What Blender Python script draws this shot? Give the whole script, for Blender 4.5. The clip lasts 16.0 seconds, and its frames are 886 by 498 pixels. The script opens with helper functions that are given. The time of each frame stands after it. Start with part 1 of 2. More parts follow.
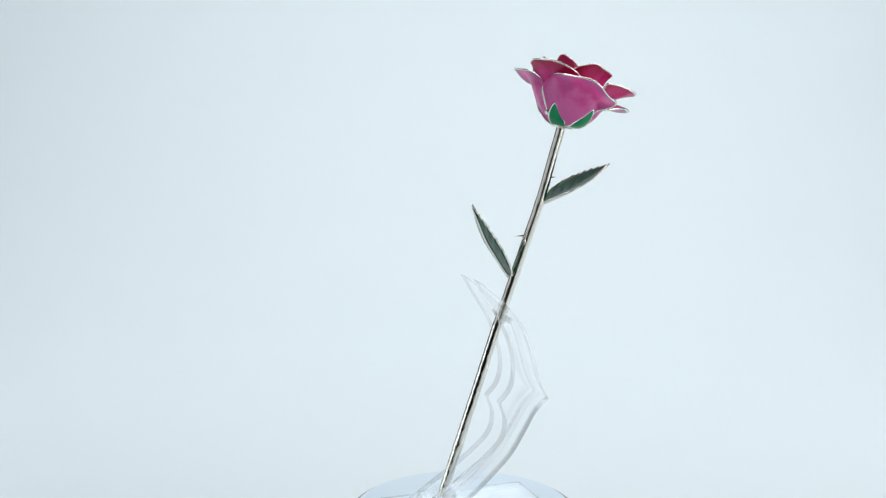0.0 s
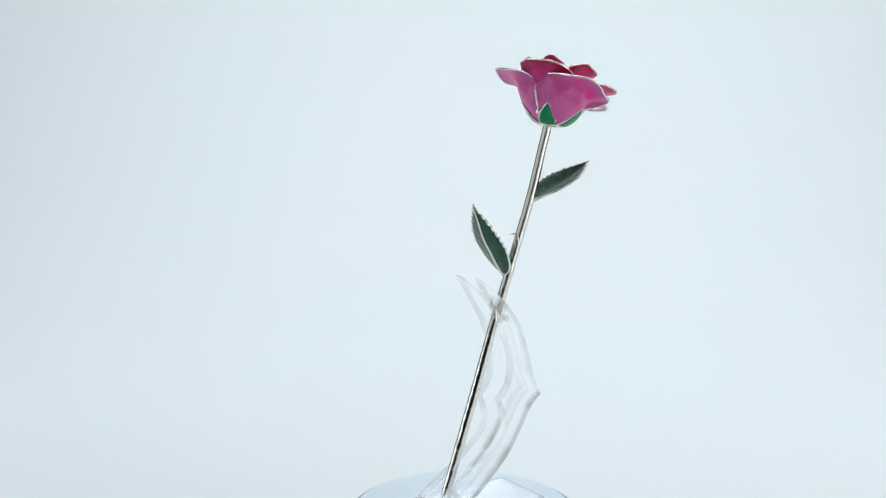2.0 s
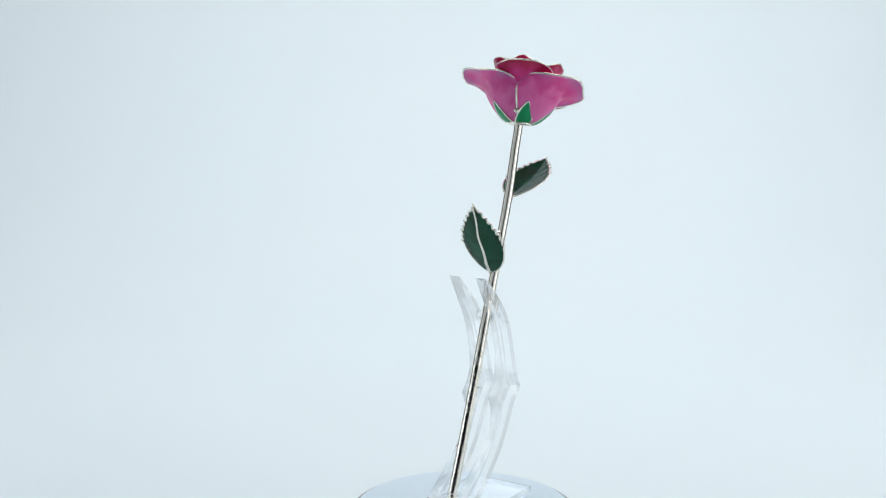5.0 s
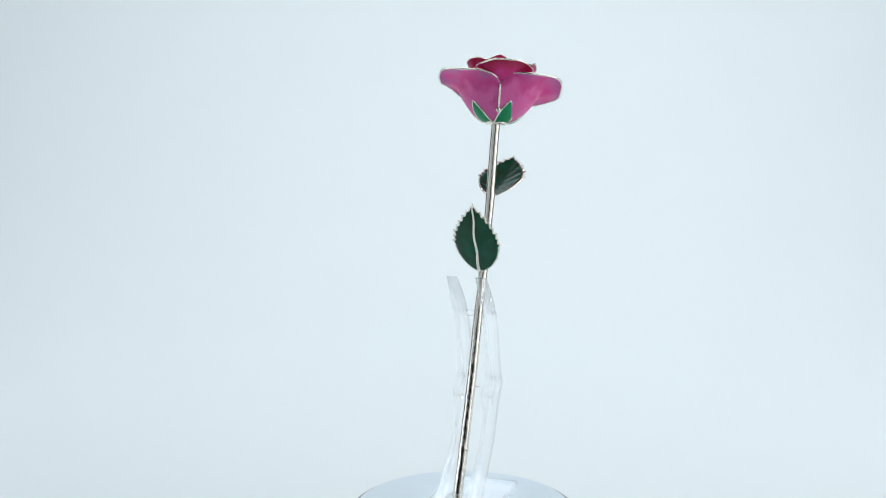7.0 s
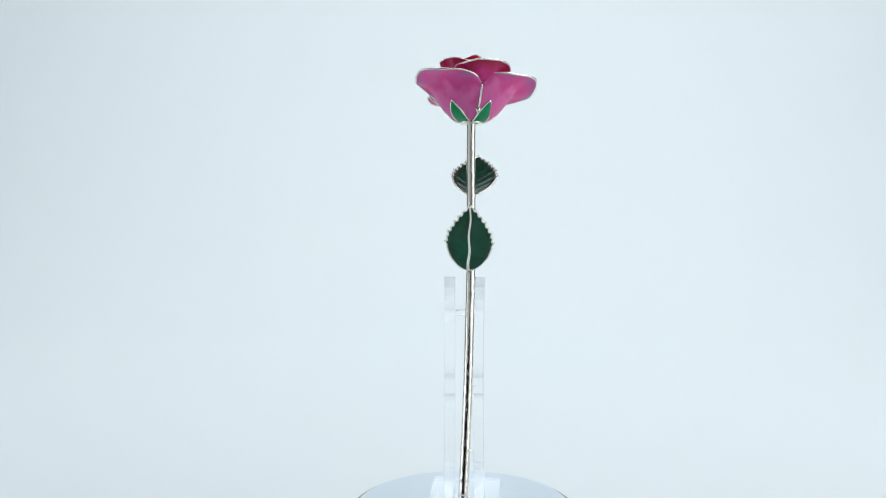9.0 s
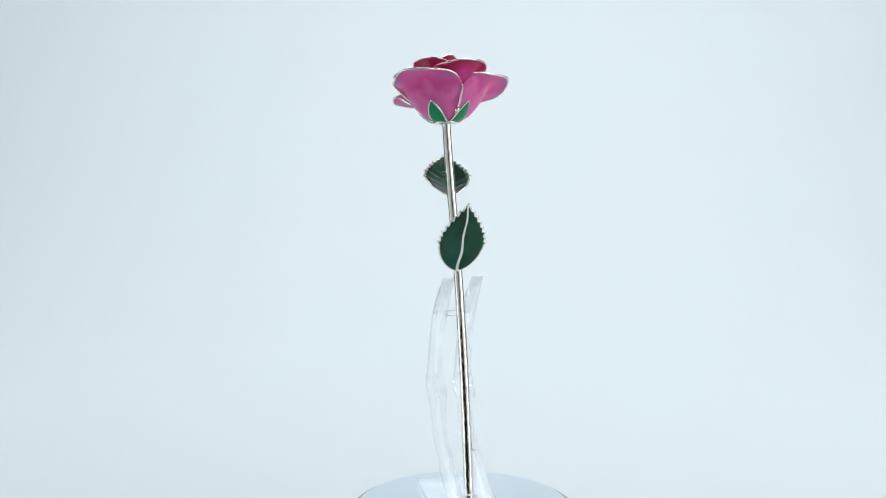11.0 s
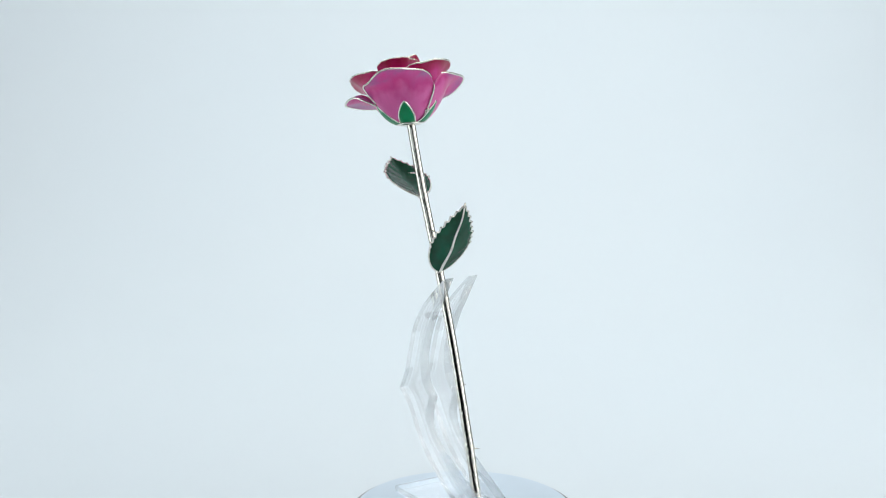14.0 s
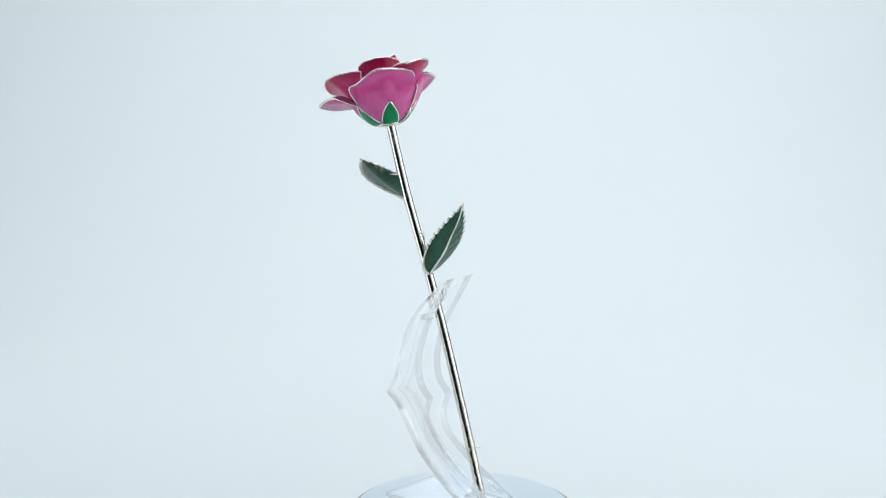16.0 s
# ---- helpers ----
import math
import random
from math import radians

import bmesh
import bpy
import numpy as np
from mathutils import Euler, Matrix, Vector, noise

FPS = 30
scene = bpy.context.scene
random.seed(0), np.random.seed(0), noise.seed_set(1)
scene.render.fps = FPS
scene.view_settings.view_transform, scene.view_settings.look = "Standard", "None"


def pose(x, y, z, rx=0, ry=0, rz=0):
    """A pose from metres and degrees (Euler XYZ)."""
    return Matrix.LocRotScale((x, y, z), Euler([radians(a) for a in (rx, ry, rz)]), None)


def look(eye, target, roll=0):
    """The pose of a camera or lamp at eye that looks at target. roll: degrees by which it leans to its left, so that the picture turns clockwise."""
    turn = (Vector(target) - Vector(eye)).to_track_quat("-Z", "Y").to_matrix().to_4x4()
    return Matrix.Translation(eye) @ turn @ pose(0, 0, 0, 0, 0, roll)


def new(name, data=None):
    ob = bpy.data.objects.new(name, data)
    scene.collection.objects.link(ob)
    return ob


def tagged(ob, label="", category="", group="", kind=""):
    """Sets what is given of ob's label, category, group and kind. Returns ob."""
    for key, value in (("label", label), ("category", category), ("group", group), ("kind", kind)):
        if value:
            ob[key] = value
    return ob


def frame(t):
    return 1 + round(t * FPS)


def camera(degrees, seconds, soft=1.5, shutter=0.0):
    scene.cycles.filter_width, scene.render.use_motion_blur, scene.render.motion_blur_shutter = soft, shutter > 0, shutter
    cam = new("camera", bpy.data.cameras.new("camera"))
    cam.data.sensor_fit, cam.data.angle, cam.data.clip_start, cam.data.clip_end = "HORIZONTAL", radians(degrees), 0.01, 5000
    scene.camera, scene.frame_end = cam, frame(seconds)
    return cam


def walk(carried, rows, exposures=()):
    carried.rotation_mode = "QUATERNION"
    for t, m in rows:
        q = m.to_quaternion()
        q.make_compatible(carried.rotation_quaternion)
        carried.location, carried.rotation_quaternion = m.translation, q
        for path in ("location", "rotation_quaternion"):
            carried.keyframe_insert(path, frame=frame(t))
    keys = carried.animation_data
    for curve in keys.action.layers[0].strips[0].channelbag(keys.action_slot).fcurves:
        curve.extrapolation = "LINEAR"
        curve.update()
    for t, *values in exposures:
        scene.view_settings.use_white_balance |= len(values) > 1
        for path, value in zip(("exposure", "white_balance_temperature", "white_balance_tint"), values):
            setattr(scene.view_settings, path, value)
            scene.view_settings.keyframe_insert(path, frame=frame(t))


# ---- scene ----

S = 0.0003          # one modelling unit in metres
TURN_START, TURN_RATE = 19.9, 7.364   # degrees, degrees per second

# ---- camera ----
cam = camera(40, 16.0, soft=1.12)
EYE = Vector((0.0, -0.6462, 0.2432))
AIM = Vector((-math.sin(radians(0.99)) * math.cos(radians(8.68)), math.cos(radians(0.99)) * math.cos(radians(8.68)), -math.sin(radians(8.68))))
walk(cam, [(0.0, look(EYE, EYE + AIM)), (16.0, look(EYE, EYE + AIM))], exposures=[(0.0, 0.0), (16.0, 0.0)])

# ---- light ----
world = bpy.data.worlds.new("studio")
scene.world = world
world.use_nodes = True
world.node_tree.nodes["Background"].inputs[0].default_value = (0.75, 0.88, 1.0, 1)
world.node_tree.nodes["Background"].inputs[1].default_value = 0.05


def softbox(name, eye, target, size, size_y, power, colour):
    d = bpy.data.lights.new(name, "AREA")
    d.shape, d.size, d.size_y, d.energy, d.color = "RECTANGLE", size, size_y, power, colour
    ob = new(name, d)
    ob.matrix_world = look(eye, target)
    return ob


softbox("softbox_top", (0.04, 0.40, 1.37), (0.04, 0.99, 0.30), 1.86, 0.8, 24.0, (0.99, 0.99, 1.0))
softbox("softbox_east", (0.98, -0.20, 0.55), (0.0, -0.10, 0.45), 0.85, 1.1, 7.3, (0.99, 0.99, 1.0))
softbox("softbox_west", (-0.98, -0.20, 0.18), (0.0, -0.10, 0.20), 0.85, 0.38, 1.4, (0.82, 0.94, 1.0))


# ---- materials ----
def material(name, colour, rough=0.5, metal=0.0, coat=0.0, vary=None, scale=60.0, bump=0.0, bump_scale=400.0, transmission=0.0, ior=1.5, detail=4.0, specular=0.5):
    m = bpy.data.materials.new(name)
    m.use_nodes = True
    nt = m.node_tree
    b = nt.nodes["Principled BSDF"]
    b.inputs["Roughness"].default_value = rough
    b.inputs["Metallic"].default_value = metal
    b.inputs["Coat Weight"].default_value = coat
    b.inputs["Specular IOR Level"].default_value = specular
    b.inputs["Coat Roughness"].default_value = 0.08
    b.inputs["Transmission Weight"].default_value = transmission
    b.inputs["IOR"].default_value = ior
    b.inputs["Base Color"].default_value = (*colour, 1)
    tc = nt.nodes.new("ShaderNodeTexCoord")
    if vary:
        n = nt.nodes.new("ShaderNodeTexNoise")
        n.inputs["Scale"].default_value, n.inputs["Detail"].default_value = scale, detail
        nt.links.new(tc.outputs["Object"], n.inputs["Vector"])
        r = nt.nodes.new("ShaderNodeValToRGB")
        r.color_ramp.elements[0].position, r.color_ramp.elements[1].position = 0.35, 0.68
        nt.links.new(n.outputs["Fac"], r.inputs["Fac"])
        mx = nt.nodes.new("ShaderNodeMix")
        mx.data_type = "RGBA"
        nt.links.new(r.outputs["Color"], mx.inputs["Factor"])
        mx.inputs["A"].default_value = (*colour, 1)
        mx.inputs["B"].default_value = (*vary, 1)
        nt.links.new(mx.outputs["Result"], b.inputs["Base Color"])
    if bump:
        n = nt.nodes.new("ShaderNodeTexNoise")
        n.inputs["Scale"].default_value, n.inputs["Detail"].default_value = bump_scale, 5
        nt.links.new(tc.outputs["Object"], n.inputs["Vector"])
        bp = nt.nodes.new("ShaderNodeBump")
        bp.inputs["Strength"].default_value, bp.inputs["Distance"].default_value = bump, 0.0006
        nt.links.new(n.outputs["Fac"], bp.inputs["Height"])
        nt.links.new(bp.outputs["Normal"], b.inputs["Normal"])
    return m


PAPER = material("backdrop_paper", (0.714, 0.784, 0.812), 0.9, vary=(0.706, 0.779, 0.812), scale=3.0, bump=0.05, bump_scale=900)
ROOM = material("studio_wall_paint", (0.11, 0.11, 0.115), 0.9, vary=(0.095, 0.095, 0.10), scale=2.0)
PLATTER = material("platter_acrylic", (0.64, 0.74, 0.815), 0.7, vary=(0.63, 0.735, 0.815), scale=20.0, specular=0.06)
# Dark colour stands in for dark surroundings refracted by the disc's clear edge.
PLATTER_EDGE_REFRACTION = material("platter_edge_refraction", (0.02, 0.03, 0.04), 0.3)
FABRIC = material("white_tent_fabric", (0.80, 0.82, 0.83), 0.95, vary=(0.78, 0.80, 0.81), scale=8.0, bump=0.1, bump_scale=700)
WHITE_PLASTIC = material("white_plastic", (0.75, 0.77, 0.78), 0.4, vary=(0.70, 0.73, 0.75))
ACRYLIC = material("clear_acrylic", (1.0, 1.0, 1.0), 0.0, transmission=1.0, ior=1.36)
def soften_glass(m, share):
    """Thins the glass look of m by a share of plain see-through."""
    nt = m.node_tree
    out = nt.nodes["Material Output"]
    b = nt.nodes["Principled BSDF"]
    tr = nt.nodes.new("ShaderNodeBsdfTransparent")
    mx = nt.nodes.new("ShaderNodeMixShader")
    mx.inputs[0].default_value = share
    nt.links.new(b.outputs[0], mx.inputs[1])
    nt.links.new(tr.outputs[0], mx.inputs[2])
    nt.links.new(mx.outputs[0], out.inputs["Surface"])


soften_glass(ACRYLIC, 0.47)
GOLD = material("pale_gold", (0.82, 0.79, 0.69), 0.06, metal=1.0, vary=(0.76, 0.73, 0.65), scale=150, bump=0.2, bump_scale=500)


def pitted_stem():
    """Pale gold like GOLD, pitted towards the lower end of the stem."""
    m = material("pitted_pale_gold", (0.84, 0.79, 0.71), 0.07, metal=1.0, vary=(0.78, 0.75, 0.67), scale=150)
    nt = m.node_tree
    tc = nt.nodes.new("ShaderNodeTexCoord")
    sp = nt.nodes.new("ShaderNodeSeparateXYZ")
    nt.links.new(tc.outputs["Object"], sp.inputs[0])
    mr = nt.nodes.new("ShaderNodeMapRange")
    mr.inputs["From Min"].default_value, mr.inputs["From Max"].default_value = 0.125, 0.03
    mr.inputs["To Min"].default_value, mr.inputs["To Max"].default_value = 0.1, 0.7
    nt.links.new(sp.outputs["Z"], mr.inputs["Value"])
    mp = nt.nodes.new("ShaderNodeMapping")
    mp.inputs["Scale"].default_value = (1.0, 1.0, 0.45)
    nt.links.new(tc.outputs["Object"], mp.inputs["Vector"])
    n = nt.nodes.new("ShaderNodeTexNoise")
    n.inputs["Scale"].default_value, n.inputs["Detail"].default_value = 520, 4
    nt.links.new(mp.outputs[0], n.inputs["Vector"])
    bp = nt.nodes.new("ShaderNodeBump")
    bp.inputs["Distance"].default_value = 0.0006
    nt.links.new(mr.outputs[0], bp.inputs["Strength"])
    nt.links.new(n.outputs["Fac"], bp.inputs["Height"])
    nt.links.new(bp.outputs["Normal"], nt.nodes["Principled BSDF"].inputs["Normal"])
    return m


STEM_GOLD = pitted_stem()
GOLD_EDGE = material("pale_gold_edge", (0.84, 0.82, 0.74), 0.2, metal=1.0, vary=(0.74, 0.71, 0.62), scale=300, bump=0.25, bump_scale=900)


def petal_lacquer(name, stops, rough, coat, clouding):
    """Lacquered petal: colour changes from claw to rim, with fine lengthwise fibres and cloudy mottling; some light
    passes through.
    """
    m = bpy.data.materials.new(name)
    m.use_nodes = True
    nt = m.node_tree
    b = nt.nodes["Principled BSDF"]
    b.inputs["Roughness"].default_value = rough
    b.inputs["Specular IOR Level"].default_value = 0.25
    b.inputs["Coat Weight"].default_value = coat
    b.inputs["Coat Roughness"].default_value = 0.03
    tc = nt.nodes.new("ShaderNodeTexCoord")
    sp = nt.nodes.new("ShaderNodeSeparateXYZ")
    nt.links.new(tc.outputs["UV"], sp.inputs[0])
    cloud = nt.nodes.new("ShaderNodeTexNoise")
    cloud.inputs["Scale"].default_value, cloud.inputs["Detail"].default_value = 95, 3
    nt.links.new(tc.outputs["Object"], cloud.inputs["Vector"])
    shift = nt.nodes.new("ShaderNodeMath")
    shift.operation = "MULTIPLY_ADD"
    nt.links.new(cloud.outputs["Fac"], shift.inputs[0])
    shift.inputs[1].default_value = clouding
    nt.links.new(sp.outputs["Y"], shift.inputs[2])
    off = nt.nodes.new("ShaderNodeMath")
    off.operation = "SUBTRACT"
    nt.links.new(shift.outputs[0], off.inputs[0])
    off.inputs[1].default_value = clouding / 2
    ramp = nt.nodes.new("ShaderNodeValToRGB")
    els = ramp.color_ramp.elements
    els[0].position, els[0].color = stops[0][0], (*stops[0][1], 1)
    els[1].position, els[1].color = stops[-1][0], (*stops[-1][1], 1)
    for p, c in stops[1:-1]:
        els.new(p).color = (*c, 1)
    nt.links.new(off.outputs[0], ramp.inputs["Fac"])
    mp = nt.nodes.new("ShaderNodeMapping")
    mp.inputs["Scale"].default_value = (26.0, 1.6, 1.0)
    nt.links.new(tc.outputs["UV"], mp.inputs["Vector"])
    fibre = nt.nodes.new("ShaderNodeTexNoise")
    fibre.inputs["Scale"].default_value, fibre.inputs["Detail"].default_value = 1.6, 4
    nt.links.new(mp.outputs[0], fibre.inputs["Vector"])
    fr = nt.nodes.new("ShaderNodeMapRange")
    fr.inputs["From Min"].default_value, fr.inputs["From Max"].default_value = 0.3, 0.7
    fr.inputs["To Min"].default_value, fr.inputs["To Max"].default_value = 0.98, 1.02
    nt.links.new(fibre.outputs["Fac"], fr.inputs["Value"])
    mul = nt.nodes.new("ShaderNodeMix")
    mul.data_type, mul.blend_type = "RGBA", "MULTIPLY"
    mul.inputs["Factor"].default_value = 1.0
    nt.links.new(ramp.outputs["Color"], mul.inputs["A"])
    nt.links.new(fr.outputs[0], mul.inputs["B"])
    nt.links.new(mul.outputs["Result"], b.inputs["Base Color"])
    bp = nt.nodes.new("ShaderNodeBump")
    bp.inputs["Strength"].default_value, bp.inputs["Distance"].default_value = 0.22, 0.0008
    nt.links.new(cloud.outputs["Fac"], bp.inputs["Height"])
    nt.links.new(bp.outputs["Normal"], b.inputs["Normal"])
    tr = nt.nodes.new("ShaderNodeBsdfTranslucent")
    nt.links.new(mul.outputs["Result"], tr.inputs["Color"])
    mx = nt.nodes.new("ShaderNodeMixShader")
    mx.inputs[0].default_value = 0.33
    nt.links.new(b.outputs[0], mx.inputs[1])
    nt.links.new(tr.outputs[0], mx.inputs[2])
    nt.links.new(mx.outputs[0], nt.nodes["Material Output"].inputs["Surface"])
    return m


# The violet rim stop paints in bluish reflection on the flared lips.
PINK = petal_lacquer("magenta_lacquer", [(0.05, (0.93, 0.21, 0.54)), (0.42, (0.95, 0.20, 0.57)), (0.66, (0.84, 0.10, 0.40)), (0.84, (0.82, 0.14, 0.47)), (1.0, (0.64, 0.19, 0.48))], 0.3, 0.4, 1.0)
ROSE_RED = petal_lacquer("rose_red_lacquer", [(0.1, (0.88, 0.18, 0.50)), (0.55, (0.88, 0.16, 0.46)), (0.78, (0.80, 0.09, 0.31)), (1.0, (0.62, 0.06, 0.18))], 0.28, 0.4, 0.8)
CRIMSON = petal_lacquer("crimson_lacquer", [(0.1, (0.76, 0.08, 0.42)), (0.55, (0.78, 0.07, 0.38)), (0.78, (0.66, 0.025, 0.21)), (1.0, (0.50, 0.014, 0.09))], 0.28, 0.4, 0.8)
SEPAL = material("green_enamel", (0.003, 0.23, 0.08), 0.36, coat=0.04, vary=(0.006, 0.28, 0.11), scale=120, bump=0.1, specular=0.2)
LEAF = material("dark_green_enamel", (0.002, 0.052, 0.022), 0.14, coat=0.12, vary=(0.003, 0.085, 0.042), scale=90, bump=0.22, bump_scale=250, specular=0.22)


# ---- mesh helpers ----
def part(name, bm, mat, parent=None, label="", smooth=True):
    me = bpy.data.meshes.new(name)
    bmesh.ops.recalc_face_normals(bm, faces=bm.faces[:])
    bm.to_mesh(me)
    bm.free()
    me.materials.append(mat)
    if smooth:
        me.shade_smooth()
    ob = new(name, me)
    if parent is not None:
        ob.parent = parent
    if label:
        ob["label"] = label
    return ob


def U(u, v, z):
    return Vector((u * S, v * S, z * S))


def spline(points, per=8):
    """Catmull-Rom through points."""
    P = [Vector(p) for p in points]
    P = [2 * P[0] - P[1]] + P + [2 * P[-1] - P[-2]]
    out = []
    for i in range(1, len(P) - 2):
        for k in range(per):
            t = k / per
            a, b, c, d = P[i - 1], P[i], P[i + 1], P[i + 2]
            out.append(0.5 * ((2 * b) + (c - a) * t + (2 * a - 5 * b + 4 * c - d) * t * t + (3 * b - a - 3 * c + d) * t ** 3))
    out.append(P[-2])
    return out


def sweep(bm, pts, radius, n=8, closed=False, cap=True):
    """A tube along pts; radius is a number or a function of the index."""
    rings = []
    N = len(pts)
    ref = None
    for i, p in enumerate(pts):
        a = pts[i - 1] if (i > 0 or closed) else p
        b = pts[(i + 1) % N] if (i < N - 1 or closed) else p
        d = (b - a).normalized()
        if ref is None:
            ref = d.orthogonal().normalized()
        ref = (ref - d * ref.dot(d)).normalized()
        side = d.cross(ref)
        r = radius(i) if callable(radius) else radius
        rings.append([bm.verts.new(p + (ref * math.cos(2 * math.pi * k / n) + side * math.sin(2 * math.pi * k / n)) * r) for k in range(n)])
    for i in range(N if closed else N - 1):
        A, B = rings[i], rings[(i + 1) % N]
        for k in range(n):
            bm.faces.new((A[k], A[(k + 1) % n], B[(k + 1) % n], B[k]))
    if cap and not closed:
        bm.faces.new(rings[0])
        bm.faces.new(rings[-1])
    return bm


def lathe(profile, n=96):
    """Profile of (r, z) in metres turned about z; closed at r = 0."""
    bm = bmesh.new()
    rings = []
    for r, z in profile:
        if r < 1e-7:
            rings.append([bm.verts.new((0, 0, z))])
        else:
            rings.append([bm.verts.new((r * math.cos(2 * math.pi * k / n), r * math.sin(2 * math.pi * k / n), z)) for k in range(n)])
    for A, B in zip(rings, rings[1:]):
        for k in range(n):
            j = (k + 1) % n
            if len(A) == 1 and len(B) > 1:
                bm.faces.new((A[0], B[k], B[j]))
            elif len(B) == 1 and len(A) > 1:
                bm.faces.new((A[k], A[j], B[0]))
            elif len(A) > 1:
                bm.faces.new((A[k], A[j], B[j], B[k]))
    return bm


def box(lo, hi, bevel=0.0):
    bm = bmesh.new()
    bmesh.ops.create_cube(bm, size=1)
    lo, hi = Vector(lo), Vector(hi)
    for v in bm.verts:
        v.co = Vector([lo[i] + (v.co[i] + 0.5) * (hi[i] - lo[i]) for i in range(3)])
    if bevel:
        bmesh.ops.bevel(bm, geom=bm.edges[:], offset=bevel, segments=2, affect="EDGES", profile=0.5)
    return bm


def thicken(ob, thickness, offset=0.0):
    m = ob.modifiers.new("thickness", "SOLIDIFY")
    m.thickness, m.offset = thickness, offset
    return ob


# ---- studio ----
FLOOR_Z = -0.034


def sweep_sheet():
    """Seamless paper sweep: table, curve and upright."""
    bm = bmesh.new()
    prof = [(-1.2, FLOOR_Z), (0.1, FLOOR_Z), (0.5, FLOOR_Z)]
    R = 0.5
    for k in range(1, 25):
        a = k / 24 * math.pi / 2
        prof.append((0.5 + R * math.sin(a), FLOOR_Z + R * (1 - math.cos(a))))
    prof += [(1.0, 1.2), (1.0, 2.0)]
    rows = []
    for y, z in prof:
        rows.append([bm.verts.new((-0.85 + 1.7 * i / 12, y, z)) for i in range(13)])
    for A, B in zip(rows, rows[1:]):
        for i in range(12):
            bm.faces.new((A[i], A[i + 1], B[i + 1], B[i]))
    ob = part("backdrop", bm, PAPER)
    thicken(ob, 0.002, -1.0)
    return tagged(ob, "seamless pale blue-white paper sweep behind the turntable", "backdrop", kind="structure")


sweep_sheet()


def tent_side(name, lo, hi):
    return tagged(part(name, box(lo, hi), FABRIC, smooth=False), "white fabric panel of the photo light tent", "tent panel", kind="structure")


tent_side("wall_tent_east", (1.0, -0.78, FLOOR_Z), (1.01, 0.25, 1.4))
tent_side("wall_tent_west", (-1.01, -0.78, FLOOR_Z), (-1.0, 0.25, 1.1))
tent_side("wall_tent_top", (-1.01, 0.0, 1.4), (1.01, 0.95, 1.41))
tent_side("wall_tent_front_east_upper", (0.22, -0.79, 0.45), (1.0, -0.78, 1.1))
tent_side("wall_tent_front_west_upper", (-1.0, -0.79, 0.45), (-0.22, -0.78, 1.1))
tent_side("wall_tent_front_east_lower", (0.30, -0.79, FLOOR_Z), (1.0, -0.78, 0.45))


def room_side(name, lo, hi, label):
    return tagged(part(name, box(lo, hi), ROOM, smooth=False), label, name.split("_")[0], kind="structure")


room_side("wall_south", (-2.0, -2.3, -0.8), (2.0, -2.2, 2.4), "dark grey studio wall behind the camera")
room_side("wall_north", (-2.0, 2.2, -0.8), (2.0, 2.3, 2.4), "dark grey studio wall behind the paper")
room_side("wall_west", (-2.1, -2.3, -0.8), (-2.0, 2.3, 2.4), "dark grey plain studio side wall")
room_side("wall_east", (2.0, -2.3, -0.8), (2.1, 2.3, 2.4), "dark grey plain studio side wall")
room_side("ceiling", (-2.1, -2.3, 2.4), (2.1, 2.3, 2.5), "dark grey plain studio ceiling")
room_side("floor", (-2.1, -2.3, -0.9), (2.1, 2.3, -0.8), "dark grey plain studio floor")
tagged(part("table", box((-1.1, -1.22, FLOOR_Z - 0.04), (1.1, 1.05, FLOOR_Z - 0.004), 0.004), WHITE_PLASTIC, smooth=False), "plain white studio table under the paper sweep", "table", kind="structure")


# ---- turntable ----
def turntable():
    base = tagged(new("turntable"), "round pale blue rotating display turntable, edge coloured dark for refraction", "turntable")
    R = 209 * S
    part("platter", lathe([(0, 0), (R * 0.5, 0), (R - 0.0030, 0), (R - 0.0030, -0.001), (0, -0.001)], 160), PLATTER, base, smooth=False)
    part("rim", lathe([(R - 0.0031, 0.0), (R - 0.0005, -0.0014), (R, -0.0020), (R, -0.0075), (R - 0.001, -0.0085), (0, -0.0085)], 160), PLATTER_EDGE_REFRACTION, base, "glossy edge, coloured dark for refracted surroundings")
    part("motor_base", lathe([(0, -0.009), (0.048, -0.009), (0.05, -0.011), (0.05, -0.032), (0.048, FLOOR_Z + 0.0005), (0, FLOOR_Z + 0.0005)], 96), WHITE_PLASTIC, base, "white plastic base")
    return base


# ---- stand ----
OUTER_A = [(14, 428), (40, 407), (78, 371), (107, 330), (125, 278), (138, 233), (156, 198)]
OUTER_B = [(156, 198), (131, 176), (107, 138), (80, 99), (42, 63), (5, 33), (-35, 12)]
INNER_A = [(9, 430), (35, 388), (60, 348), (78, 305), (86, 264), (80, 226), (58, 200)]
INNER_B = [(58, 200), (70, 165), (62, 130), (30, 100), (-10, 72), (-62, 40), (-105, 12)]


PLATE_TURN = pose(0, -2 * S, 0, 0, 0, 4.3)   # the plates stand a little askew on the base


def clear(ob):
    """Clear acrylic lets the light through."""
    ob.visible_shadow = False
    return ob


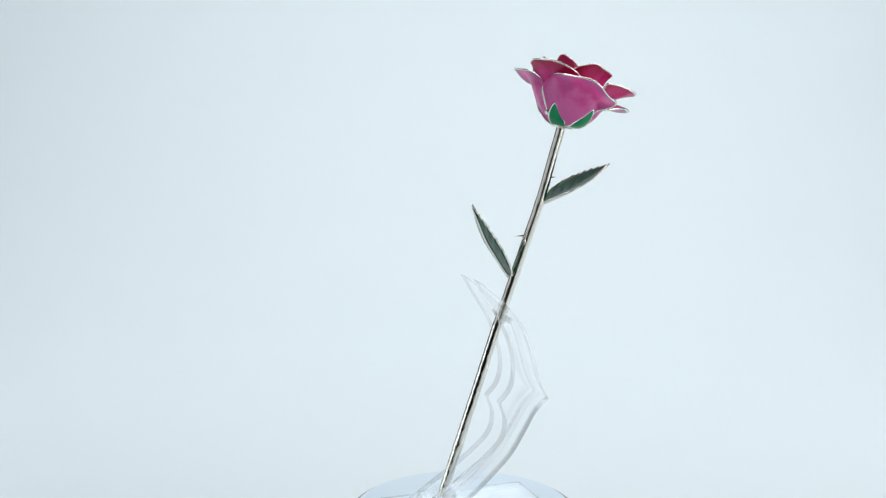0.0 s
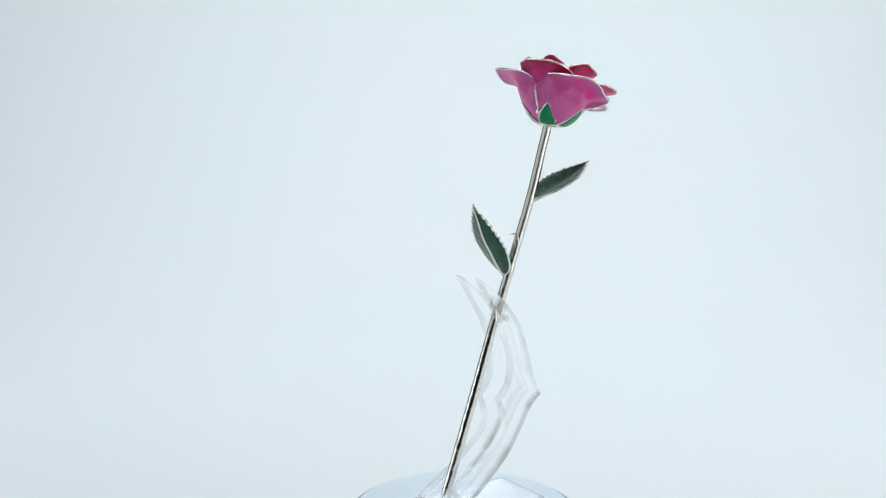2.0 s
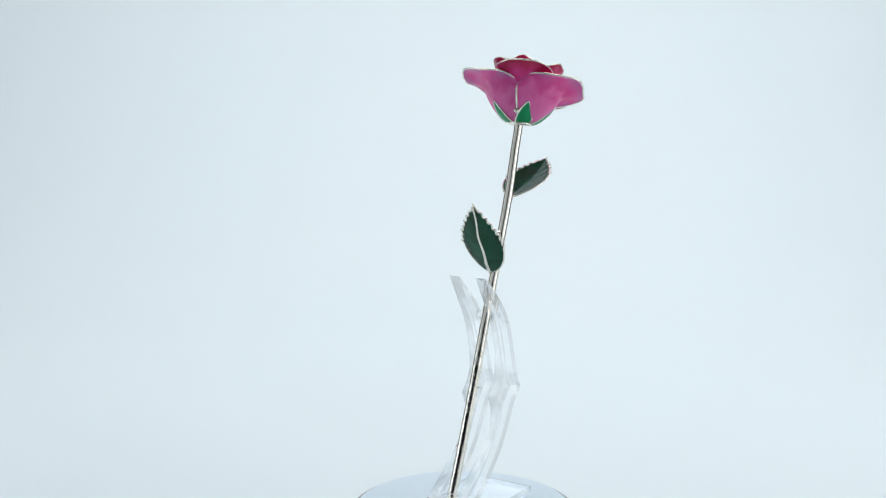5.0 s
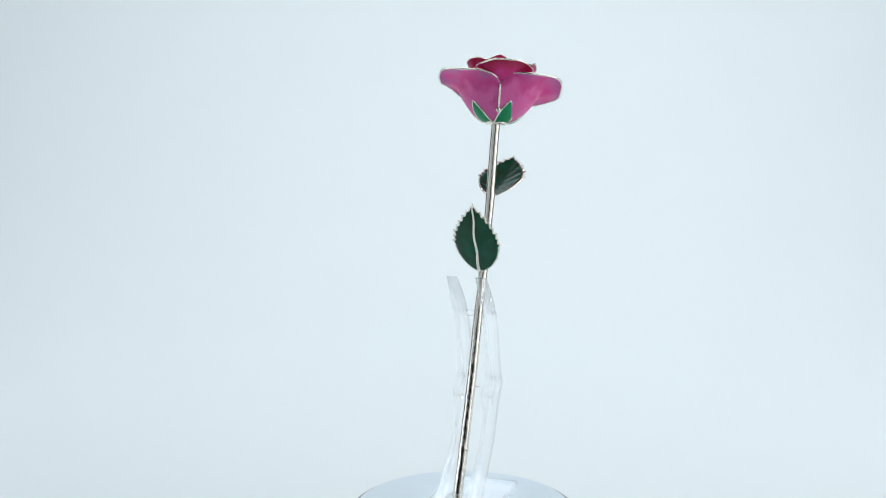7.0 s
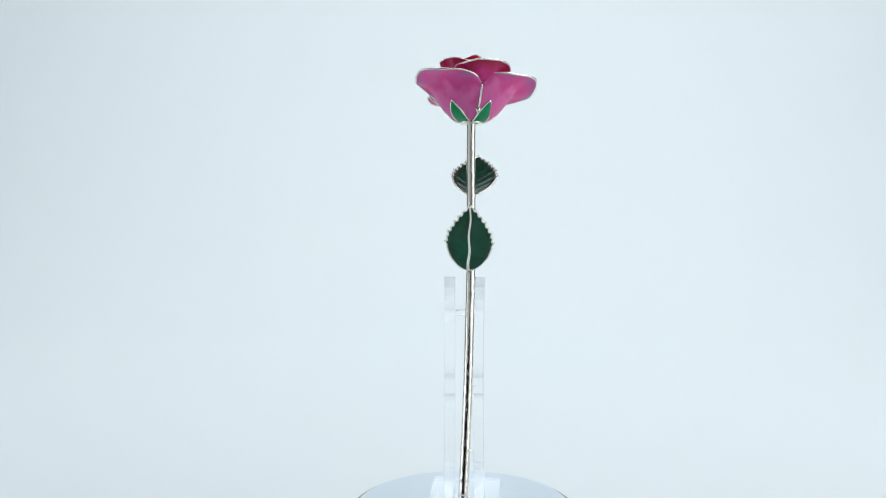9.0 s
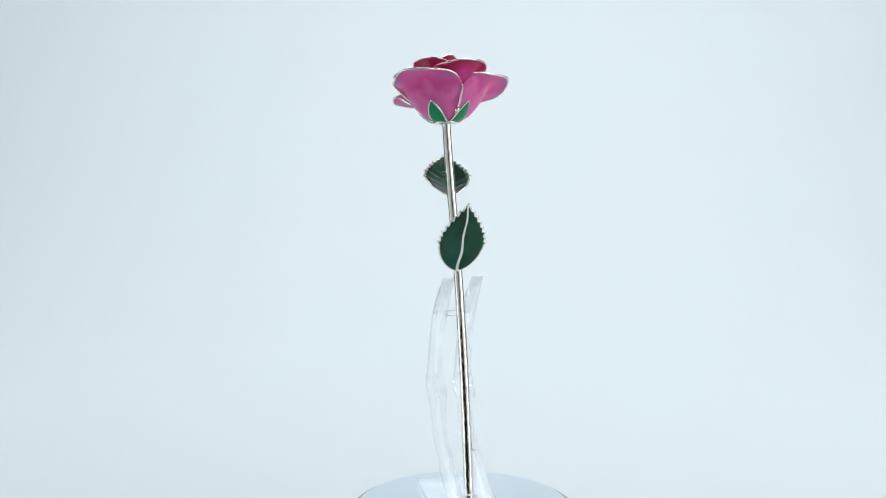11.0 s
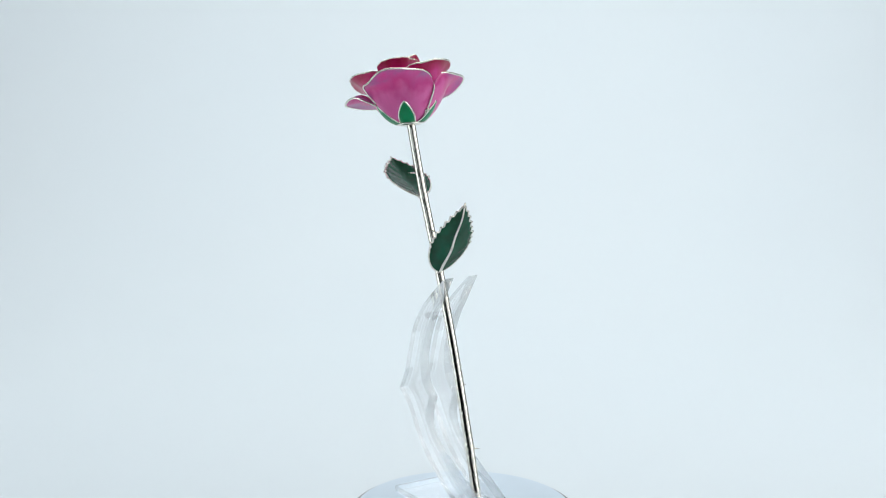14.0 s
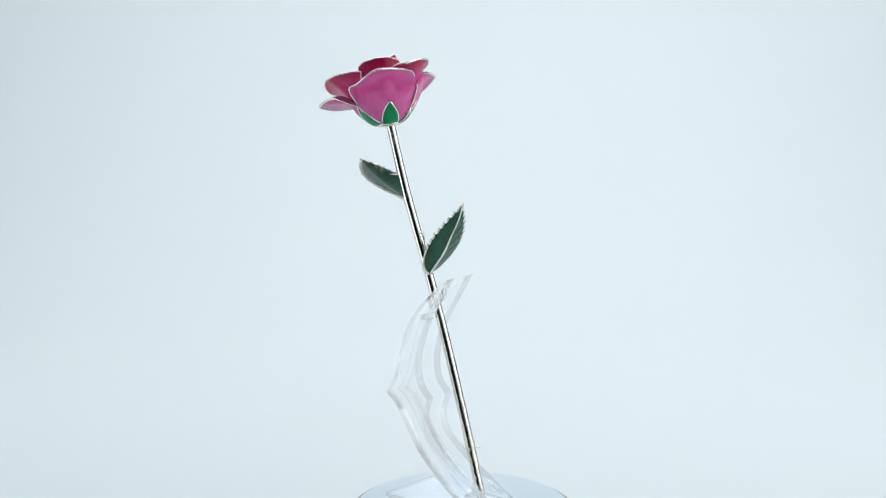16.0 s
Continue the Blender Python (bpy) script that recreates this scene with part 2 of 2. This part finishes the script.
def side_plate(parent, v0, v1):
    def line(a, b):
        pa = spline([(x, z, 0) for x, z in a], 14)
        pb = spline([(x, z, 0) for x, z in b], 14)
        return pa + pb[1:]
    out, inn = line(OUTER_A, OUTER_B), line(INNER_A, INNER_B)
    bm = bmesh.new()
    g = {}
    for side, pts in (("o", out), ("i", inn)):
        for k, v in ((0, v0), (1, v1)):
            g[side, k] = [bm.verts.new(U(p.x, v, p.y)) for p in pts]
    n = len(out)
    for i in range(n - 1):
        for k in (0, 1):
            bm.faces.new((g["o", k][i], g["o", k][i + 1], g["i", k][i + 1], g["i", k][i]))
        for side in ("o", "i"):
            bm.faces.new((g[side, 0][i], g[side, 0][i + 1], g[side, 1][i + 1], g[side, 1][i]))
    for i in (0, n - 1):
        bm.faces.new((g["o", 0][i], g["o", 1][i], g["i", 1][i], g["i", 0][i]))
    ob = part("side_plate", bm, ACRYLIC, parent)
    bv = ob.modifiers.new("edge", "BEVEL")
    bv.width, bv.segments, bv.limit_method, bv.angle_limit, bv.harden_normals = 0.00025, 2, "ANGLE", radians(40), True
    return clear(ob)


def stand():
    base = tagged(new("rose_stand"), "clear acrylic flower stand with two curved brace-shaped side plates", "stand")
    clear(part("base_plate", box(U(-165, -65, 0.4), U(139, 65, 11.6), 0.0004), ACRYLIC, base, smooth=False))
    plates = [side_plate(base, 17, 37), side_plate(base, -37, -17)]
    clear(part("socket_block", box(U(-84, -16.6, 12), U(-20, 16.6, 34), 0.0003), ACRYLIC, base, smooth=False))
    bm = bmesh.new()
    sweep(bm, [U(81, -16.6, 349), U(81, 16.6, 349)], 6 * S, 20)
    plates.append(clear(part("cross_rod", bm, ACRYLIC, base)))
    for p in plates:
        p.matrix_basis = PLATE_TURN
    return base


# ---- rose ----
STEM = [(188, -1, 702), (169, -2, 640), (146, -4, 566), (112, -6, 475), (85, -7, 402), (57, -7, 325), (31, -7, 248), (8, -6, 180), (-14, -5, 114), (-36, -3, 48), (-42, -3, 28)]
HEAD = Matrix.Translation(U(190, -1, 697)) @ Matrix.Rotation(radians(10), 4, "Y")


def cup(z):
    """Radius of the flower's cup at height z over its base."""
    return 18 + 8 * math.sqrt(max(z, 0.0))


def station(rim, s):
    """Rim values at s in -1..1, gliding from station to station."""
    x = (s + 1) / 2 * (len(rim) - 1)
    i = min(int(x), len(rim) - 2)
    t = x - i
    a, b, c, d = (rim[max(0, min(len(rim) - 1, i + k))] for k in (-1, 0, 1, 2))
    return [0.5 * (2 * q + (r - p) * t + (2 * p - 5 * q + 4 * r - e) * t * t + (3 * q - p - 3 * r + e) * t ** 3) for p, q, r, e in zip(a, b, c, d)]


def petal_point(P, s, w):
    """A point on a petal about the flower's axis: s across -1..1, w along 0..1, first up the cup, then out to the rim."""
    rim, rise, jag, share, top = P
    phi, rr, zr, k = station(rim, s)
    mid = 0.5 * (rim[0][0] + rim[-1][0])
    zm = min(share * zr, top)
    rm = min(k * cup(zm), 1.08 * rr)
    phi = mid + (phi - mid) * (0.97 + 0.03 * min(1, w / 0.5))
    if w < 0.5:
        q = w / 0.5
        r, z = 15 * k + (rm - 15 * k) * q, 1.0 + (zm - 1.0) * q * q
    else:
        q = (w - 0.5) / 0.5
        h = rise * (zr - zm)
        rc, zc = rm + 0.5 * k * min(h, 40), zm + h
        r = (1 - q) ** 2 * rm + 2 * q * (1 - q) * rc + q * q * rr
        z = (1 - q) ** 2 * zm + 2 * q * (1 - q) * zc + q * q * zr
    tip = max(0.0, w - 0.55) / 0.45
    r += 2.2 * noise.noise(Vector((phi * 0.03, w * 1.8, mid))) * w + jag * noise.noise(Vector((phi * 0.35, 7.7, mid))) * tip ** 4
    z += 2.0 * noise.noise(Vector((phi * 0.05, 3.3, mid))) * tip + jag * noise.noise(Vector((phi * 0.4, 1.1, mid))) * tip ** 4
    a = radians(phi)
    return Vector((r * math.cos(a) * S, r * math.sin(a) * S, z * S))


def petal(parent, P, mat, trim, label=""):
    ns, nw = 48, 30
    bm = bmesh.new()
    g = [[bm.verts.new(HEAD @ petal_point(P, -1 + 2 * i / ns, 0.02 + 0.98 * j / nw)) for i in range(ns + 1)] for j in range(nw + 1)]
    for j in range(nw):
        for i in range(ns):
            bm.faces.new((g[j][i], g[j][i + 1], g[j + 1][i + 1], g[j + 1][i]))
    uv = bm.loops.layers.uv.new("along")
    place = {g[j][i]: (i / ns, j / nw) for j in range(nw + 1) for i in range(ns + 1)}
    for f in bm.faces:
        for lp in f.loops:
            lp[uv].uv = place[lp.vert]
    ob = part("petal", bm, mat, parent, label)
    thicken(ob, 1.8 * S)
    edge = [(-1, 0.05 + 0.95 * j / 30) for j in range(30)] + [(-1 + 2 * i / 96, 1.0) for i in range(96)] + [(1, 1 - 0.95 * j / 30) for j in range(31)]
    bm = bmesh.new()
    pts = [HEAD @ petal_point(P, s, w) for s, w in edge]
    rnd = random.Random(int(P[0][0][0] * 7 + P[0][0][1]))
    rr = [trim * S * (0.8 + 0.55 * rnd.random() * rnd.random()) for _ in pts]
    sweep(bm, pts, lambda i: rr[i], 7)
    part("gold_edge", bm, GOLD_EDGE, ob, "pale gold trimmed edge")
    return ob


# Each petal: rim stations (azimuth, radius, height, fullness of the cup below), how steeply it rises before it turns out, roughness of its rim, share and greatest height of the cup below the turn.
OUTER = [
    ([(80, 62, 40, 0.92), (94, 96, 66, 0.95), (111, 111, 73, 0.93), (131, 116, 90, 0.86), (158, 92, 90, 0.81), (177, 78, 88, 0.8), (189, 70, 83, 0.79), (197, 64, 75, 0.79), (203, 60, 66, 0.79)], 0.9, 0.5, 0.82, 58),
    ([(-160, 63, 66, 0.83), (-145, 68, 85, 0.82), (-119, 93, 87, 0.9), (-96, 122, 82, 0.99), (-79, 118, 62, 1.0), (-65, 110, 53, 0.95), (-54, 76, 40, 0.92)], 0.9, 0.5, 0.82, 58),
    ([(80, 66, 38, 0.9), (62, 98, 57, 0.92), (43, 124, 50, 0.95), (18, 125, 46, 0.97), (-8, 117, 45, 0.97), (-28, 100, 50, 0.94), (-52, 76, 40, 0.92)], 1.6, 0.5, 0.56, 46)]
MIDDLE = [
    ([(98, 64, 98, 0.8), (84, 84, 99, 0.84), (66, 101, 96, 0.86), (44, 109, 90, 0.88), (18, 113, 74, 0.88), (-10, 117, 76, 0.88), (-28, 116, 80, 0.87), (-40, 98, 85, 0.84), (-56, 76, 86, 0.8)], 0.6, 1.4, 0.56, 46),
    ([(146, 54, 92, 0.72), (156, 65, 100, 0.74), (172, 78, 103, 0.76), (196, 87, 109, 0.76), (222, 88, 108, 0.76), (244, 82, 100, 0.74), (260, 68, 88, 0.72)], 0.8, 1.0, 0.56, 46)]
INNER = [
    ([(78, 50, 100, 0.6), (93, 60, 110, 0.62), (112, 60, 116, 0.62), (131, 58, 119, 0.62), (152, 55, 117, 0.62), (178, 48, 112, 0.6)], 0.8, 2.6, 0.56, 46),
    ([(-116, 52, 98, 0.62), (-98, 62, 110, 0.64), (-78, 67, 115, 0.64), (-57, 72, 107, 0.64), (-36, 72, 101, 0.64), (-16, 60, 94, 0.62)], 0.8, 1.6, 0.56, 46),
    ([(84, 46, 98, 0.56), (52, 54, 104, 0.58), (20, 54, 106, 0.58), (-14, 52, 104, 0.58), (-34, 46, 96, 0.56)], 0.8, 1.4, 0.56, 46)]
CORE = [
    ([(108, 22, 106, 0.36), (140, 27, 116, 0.38), (176, 28, 123, 0.38), (206, 28, 126, 0.38), (240, 27, 118, 0.38), (276, 22, 106, 0.36)], 0.8, 0.8, 0.56, 46),
    ([(-84, 20, 108, 0.32), (-50, 24, 114, 0.34), (-10, 25, 115, 0.34), (40, 24, 113, 0.34), (90, 18, 106, 0.32)], 0.8, 1.0, 0.56, 46)]


def sepal(parent, phi, size, rad):
    def at(s, w):
        z = 36 * size * w
        r = rad * (cup(z) - 3) * (1 - 0.03 * w) + 2.2
        wide = 19.5 * size * (1 - w) ** 0.9 * (0.66 + 1.5 * w * (1 - 0.5 * w)) + 0.3
        a = radians(phi) + s * wide / max(r, 18)
        return HEAD @ Vector((r * math.cos(a) * S, r * math.sin(a) * S, (z + 2.0 * w) * S))
    bm = bmesh.new()
    g = [[bm.verts.new(at(-1 + 2 * i / 6, j / 12)) for i in range(7)] for j in range(13)]
    for j in range(12):
        for i in range(6):
            bm.faces.new((g[j][i], g[j][i + 1], g[j + 1][i + 1], g[j + 1][i]))
    ob = part("sepal", bm, SEPAL, parent, "green enamelled sepal")
    thicken(ob, 2.5 * S)
    bm = bmesh.new()
    pts = [at(-1, j / 16) for j in range(17)] + [at(1, 1 - j / 16) for j in range(1, 17)]
    sweep(bm, pts, 1.8 * S, 7)
    part("gold_edge", bm, GOLD_EDGE, ob, "pale gold trimmed edge")
    return ob


def leaf(parent, base, tip, side, width, fold, rib, ripple, bow, shape, label):
    X = (tip - base)
    L = X.length
    X.normalize()
    Y = (side - X * side.dot(X)).normalized()
    Z = X.cross(Y)
    TEETH = 13

    def half_width(w):
        return width * (math.sin(math.pi * min(1, w ** shape)) ** (0.74 + 0.3 * w)) * (1 - 0.08 * w)

    def at(s, w, tooth=0.0):
        hw = half_width(w) + tooth
        bend = bow * L * math.sin(math.pi * w)
        vein = ripple * L * math.sin(2 * math.pi * (6.5 * w - 1.6 * abs(s))) * abs(s) * (1 - s ** 4) * math.sin(math.pi * w)
        return base + X * (L * (w + 0.5 * tooth / L)) + Y * (hw * s) + Z * (fold * hw * abs(s) ** 1.3 + vein - bend)

    def tooth(w):
        """Forward-pointing saw teeth along the upper two thirds."""
        if w < 0.3 or w > 0.99:
            return 0.0
        p = (w * TEETH) % 1.0
        size = (4.4 + 1.3 * math.sin(9.1 * int(w * TEETH))) * min(1, (w - 0.3) * 6, (1 - w) * 9)
        return size * S * ((p / 0.7) ** 1.5 if p < 0.7 else (1 - p) / 0.3)
    nw, ns = 8 * TEETH, 12
    bm = bmesh.new()
    g = [[bm.verts.new(at(-1 + 2 * i / ns, j / nw, 0.4 * tooth(j / nw))) for i in range(ns + 1)] for j in range(nw + 1)]
    for j in range(nw):
        for i in range(ns):
            bm.faces.new((g[j][i], g[j][i + 1], g[j + 1][i + 1], g[j + 1][i]))
    bmesh.ops.remove_doubles(bm, verts=bm.verts[:], dist=1e-7)
    ob = part("leaf", bm, LEAF, parent, label)
    thicken(ob, 2.2 * S)
    ne = 10 * TEETH
    pts = [at(-1, j / ne, tooth(j / ne)) for j in range(ne + 1)] + [at(1, 1 - j / ne, tooth(1 - j / ne)) for j in range(1, ne + 1)]
    pts.insert(ne + 1, at(0, 1) + X * 5 * S)
    bm = bmesh.new()
    sweep(bm, pts, 1.75 * S, 6)
    part("gold_edge", bm, GOLD_EDGE, ob, "pale gold serrated edge")
    bm = bmesh.new()
    sweep(bm, [at(0, j / 30) + Z * rib * 1.8 * S + Y * 1.2 * S * math.sin(j * 0.45) for j in range(31)], lambda i: (3.2 - 1.5 * i / 30) * S, 8)
    part("midrib", bm, GOLD_EDGE, ob, "pale gold midrib")
    return ob


def solder_joint(parent, place, way, size):
    """A lumpy drop of metal where a leaf meets the stem."""
    bm = bmesh.new()
    bmesh.ops.create_icosphere(bm, subdivisions=3, radius=size)
    turn = way.normalized().to_track_quat("X", "Z").to_matrix()
    for v in bm.verts:
        v.co = place + turn @ (Vector((v.co.x * 1.9, v.co.y, v.co.z * 0.9)) * (1 + 0.45 * noise.noise(v.co / size * 1.4 + place * 900)))
    return part("solder_joint", bm, GOLD_EDGE, parent, "lumpy pale gold solder joint")


def thorn(parent, base, way, length, r):
    bm = bmesh.new()
    way = way.normalized()
    pts = [base - way * r * 1.5 + way * (length + r * 1.5) * k / 8 + Vector((0, 0, -0.12 * length * (k / 8) ** 2)) for k in range(9)]
    sweep(bm, pts, lambda i: max(0.15 * S, r * (1 - i / 8) ** 1.2), 8)
    return part("thorn", bm, GOLD, parent)


def rose():
    base = tagged(new("rose"), "magenta lacquered rose with pale gold edges and metal stem", "flower")
    path = spline([U(*p) for p in STEM], 14)
    n = len(path)
    rnd = random.Random(5)
    for i in range(3, n - 3):
        path[i] = path[i] + Vector((rnd.gauss(0, 0.12), rnd.gauss(0, 0.12), 0)) * S
    bm = bmesh.new()

    def radius(i):
        z = path[i].z / S
        r = 8.3 + 0.6 * (1 - z / 700)
        for zn, amp in ((436, 1.2), (560, 0.6), (262, 0.5), (118, 0.9), (700, 1.0)):
            r += amp * math.exp(-((z - zn) / 5) ** 2)
        return r * S
    sweep(bm, path, radius, 20)
    st = part("stem", bm, STEM_GOLD, base, "pale gold plated stem")
    for height, way, length, thick in ((606, (0.9, 0.42, 0.1), 22, 5.2), (497, (-1, 0.1, 0.12), 20, 4.8), (225, (0.2, -1, 0.1), 13, 3.0), (112, (-0.5, -0.6, 0.1), 15, 3.4)):
        root = min(path, key=lambda p: abs(p.z - height * S))
        thorn(st, root + Vector(way).normalized() * 5 * S, Vector(way), length * S, thick * S)
    bm = lathe([(0, 0), (10 * S, 0.2 * S), (20 * S, 1.6 * S), (25 * S, 5 * S), (0, 8 * S)], 32)
    bm.transform(HEAD @ Matrix.Translation((0, 0, -4 * S)))
    part("calyx_cap", bm, GOLD_EDGE, base, "pale gold calyx cap")
    bm = bmesh.new()
    bmesh.ops.create_icosphere(bm, subdivisions=2, radius=5.6 * S)
    for v in bm.verts:
        v.co *= 1 + 0.35 * noise.noise(v.co / S * 0.4)
    bm.transform(HEAD @ Matrix.Translation((44 * math.cos(radians(-160)) * S, 44 * math.sin(radians(-160)) * S, 21 * S)))
    part("solder_bead", bm, GOLD_EDGE, base, "small pale gold bead")
    for P in OUTER:
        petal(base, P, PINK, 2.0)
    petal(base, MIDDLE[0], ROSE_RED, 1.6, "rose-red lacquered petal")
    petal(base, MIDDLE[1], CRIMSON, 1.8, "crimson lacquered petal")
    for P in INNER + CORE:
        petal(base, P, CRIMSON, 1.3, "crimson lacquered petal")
    for phi, rad in ((-137, 0.87), (-66, 1.0), (5, 1.02), (76, 0.97), (142, 0.88)):
        sepal(base, phi, 1.0, rad)
    leaf(base, U(153, -4, 561), U(276, -10, 626), Vector((0, 1, 0)), 43 * S, 0.25, -1, 0.009, 0.05, 0.85, "dark green enamelled leaf")
    leaf(base, U(87, -3, 428), U(14, -11, 558), Vector((0, 1, 0)), 42 * S, -0.14, 1, 0.007, -0.04, 0.8, "dark green enamelled leaf")
    solder_joint(base, U(149, -4, 559), U(123, -6, 60), 4.6 * S)
    solder_joint(base, U(91, -5, 424), U(-50, 4, 95), 5.6 * S)
    solder_joint(base, U(113, -9, 490), U(20, 0, 60), 4.4 * S)
    return base


TABLE, STAND, ROSE = turntable(), stand(), rose()


def motions():
    """The platter turns at an even rate and carries stand and rose."""
    for thing in (TABLE, STAND, ROSE):
        walk(thing, [(float(t), pose(0, 0, 0, 0, 0, TURN_START + TURN_RATE * t)) for t in range(17)])


motions()
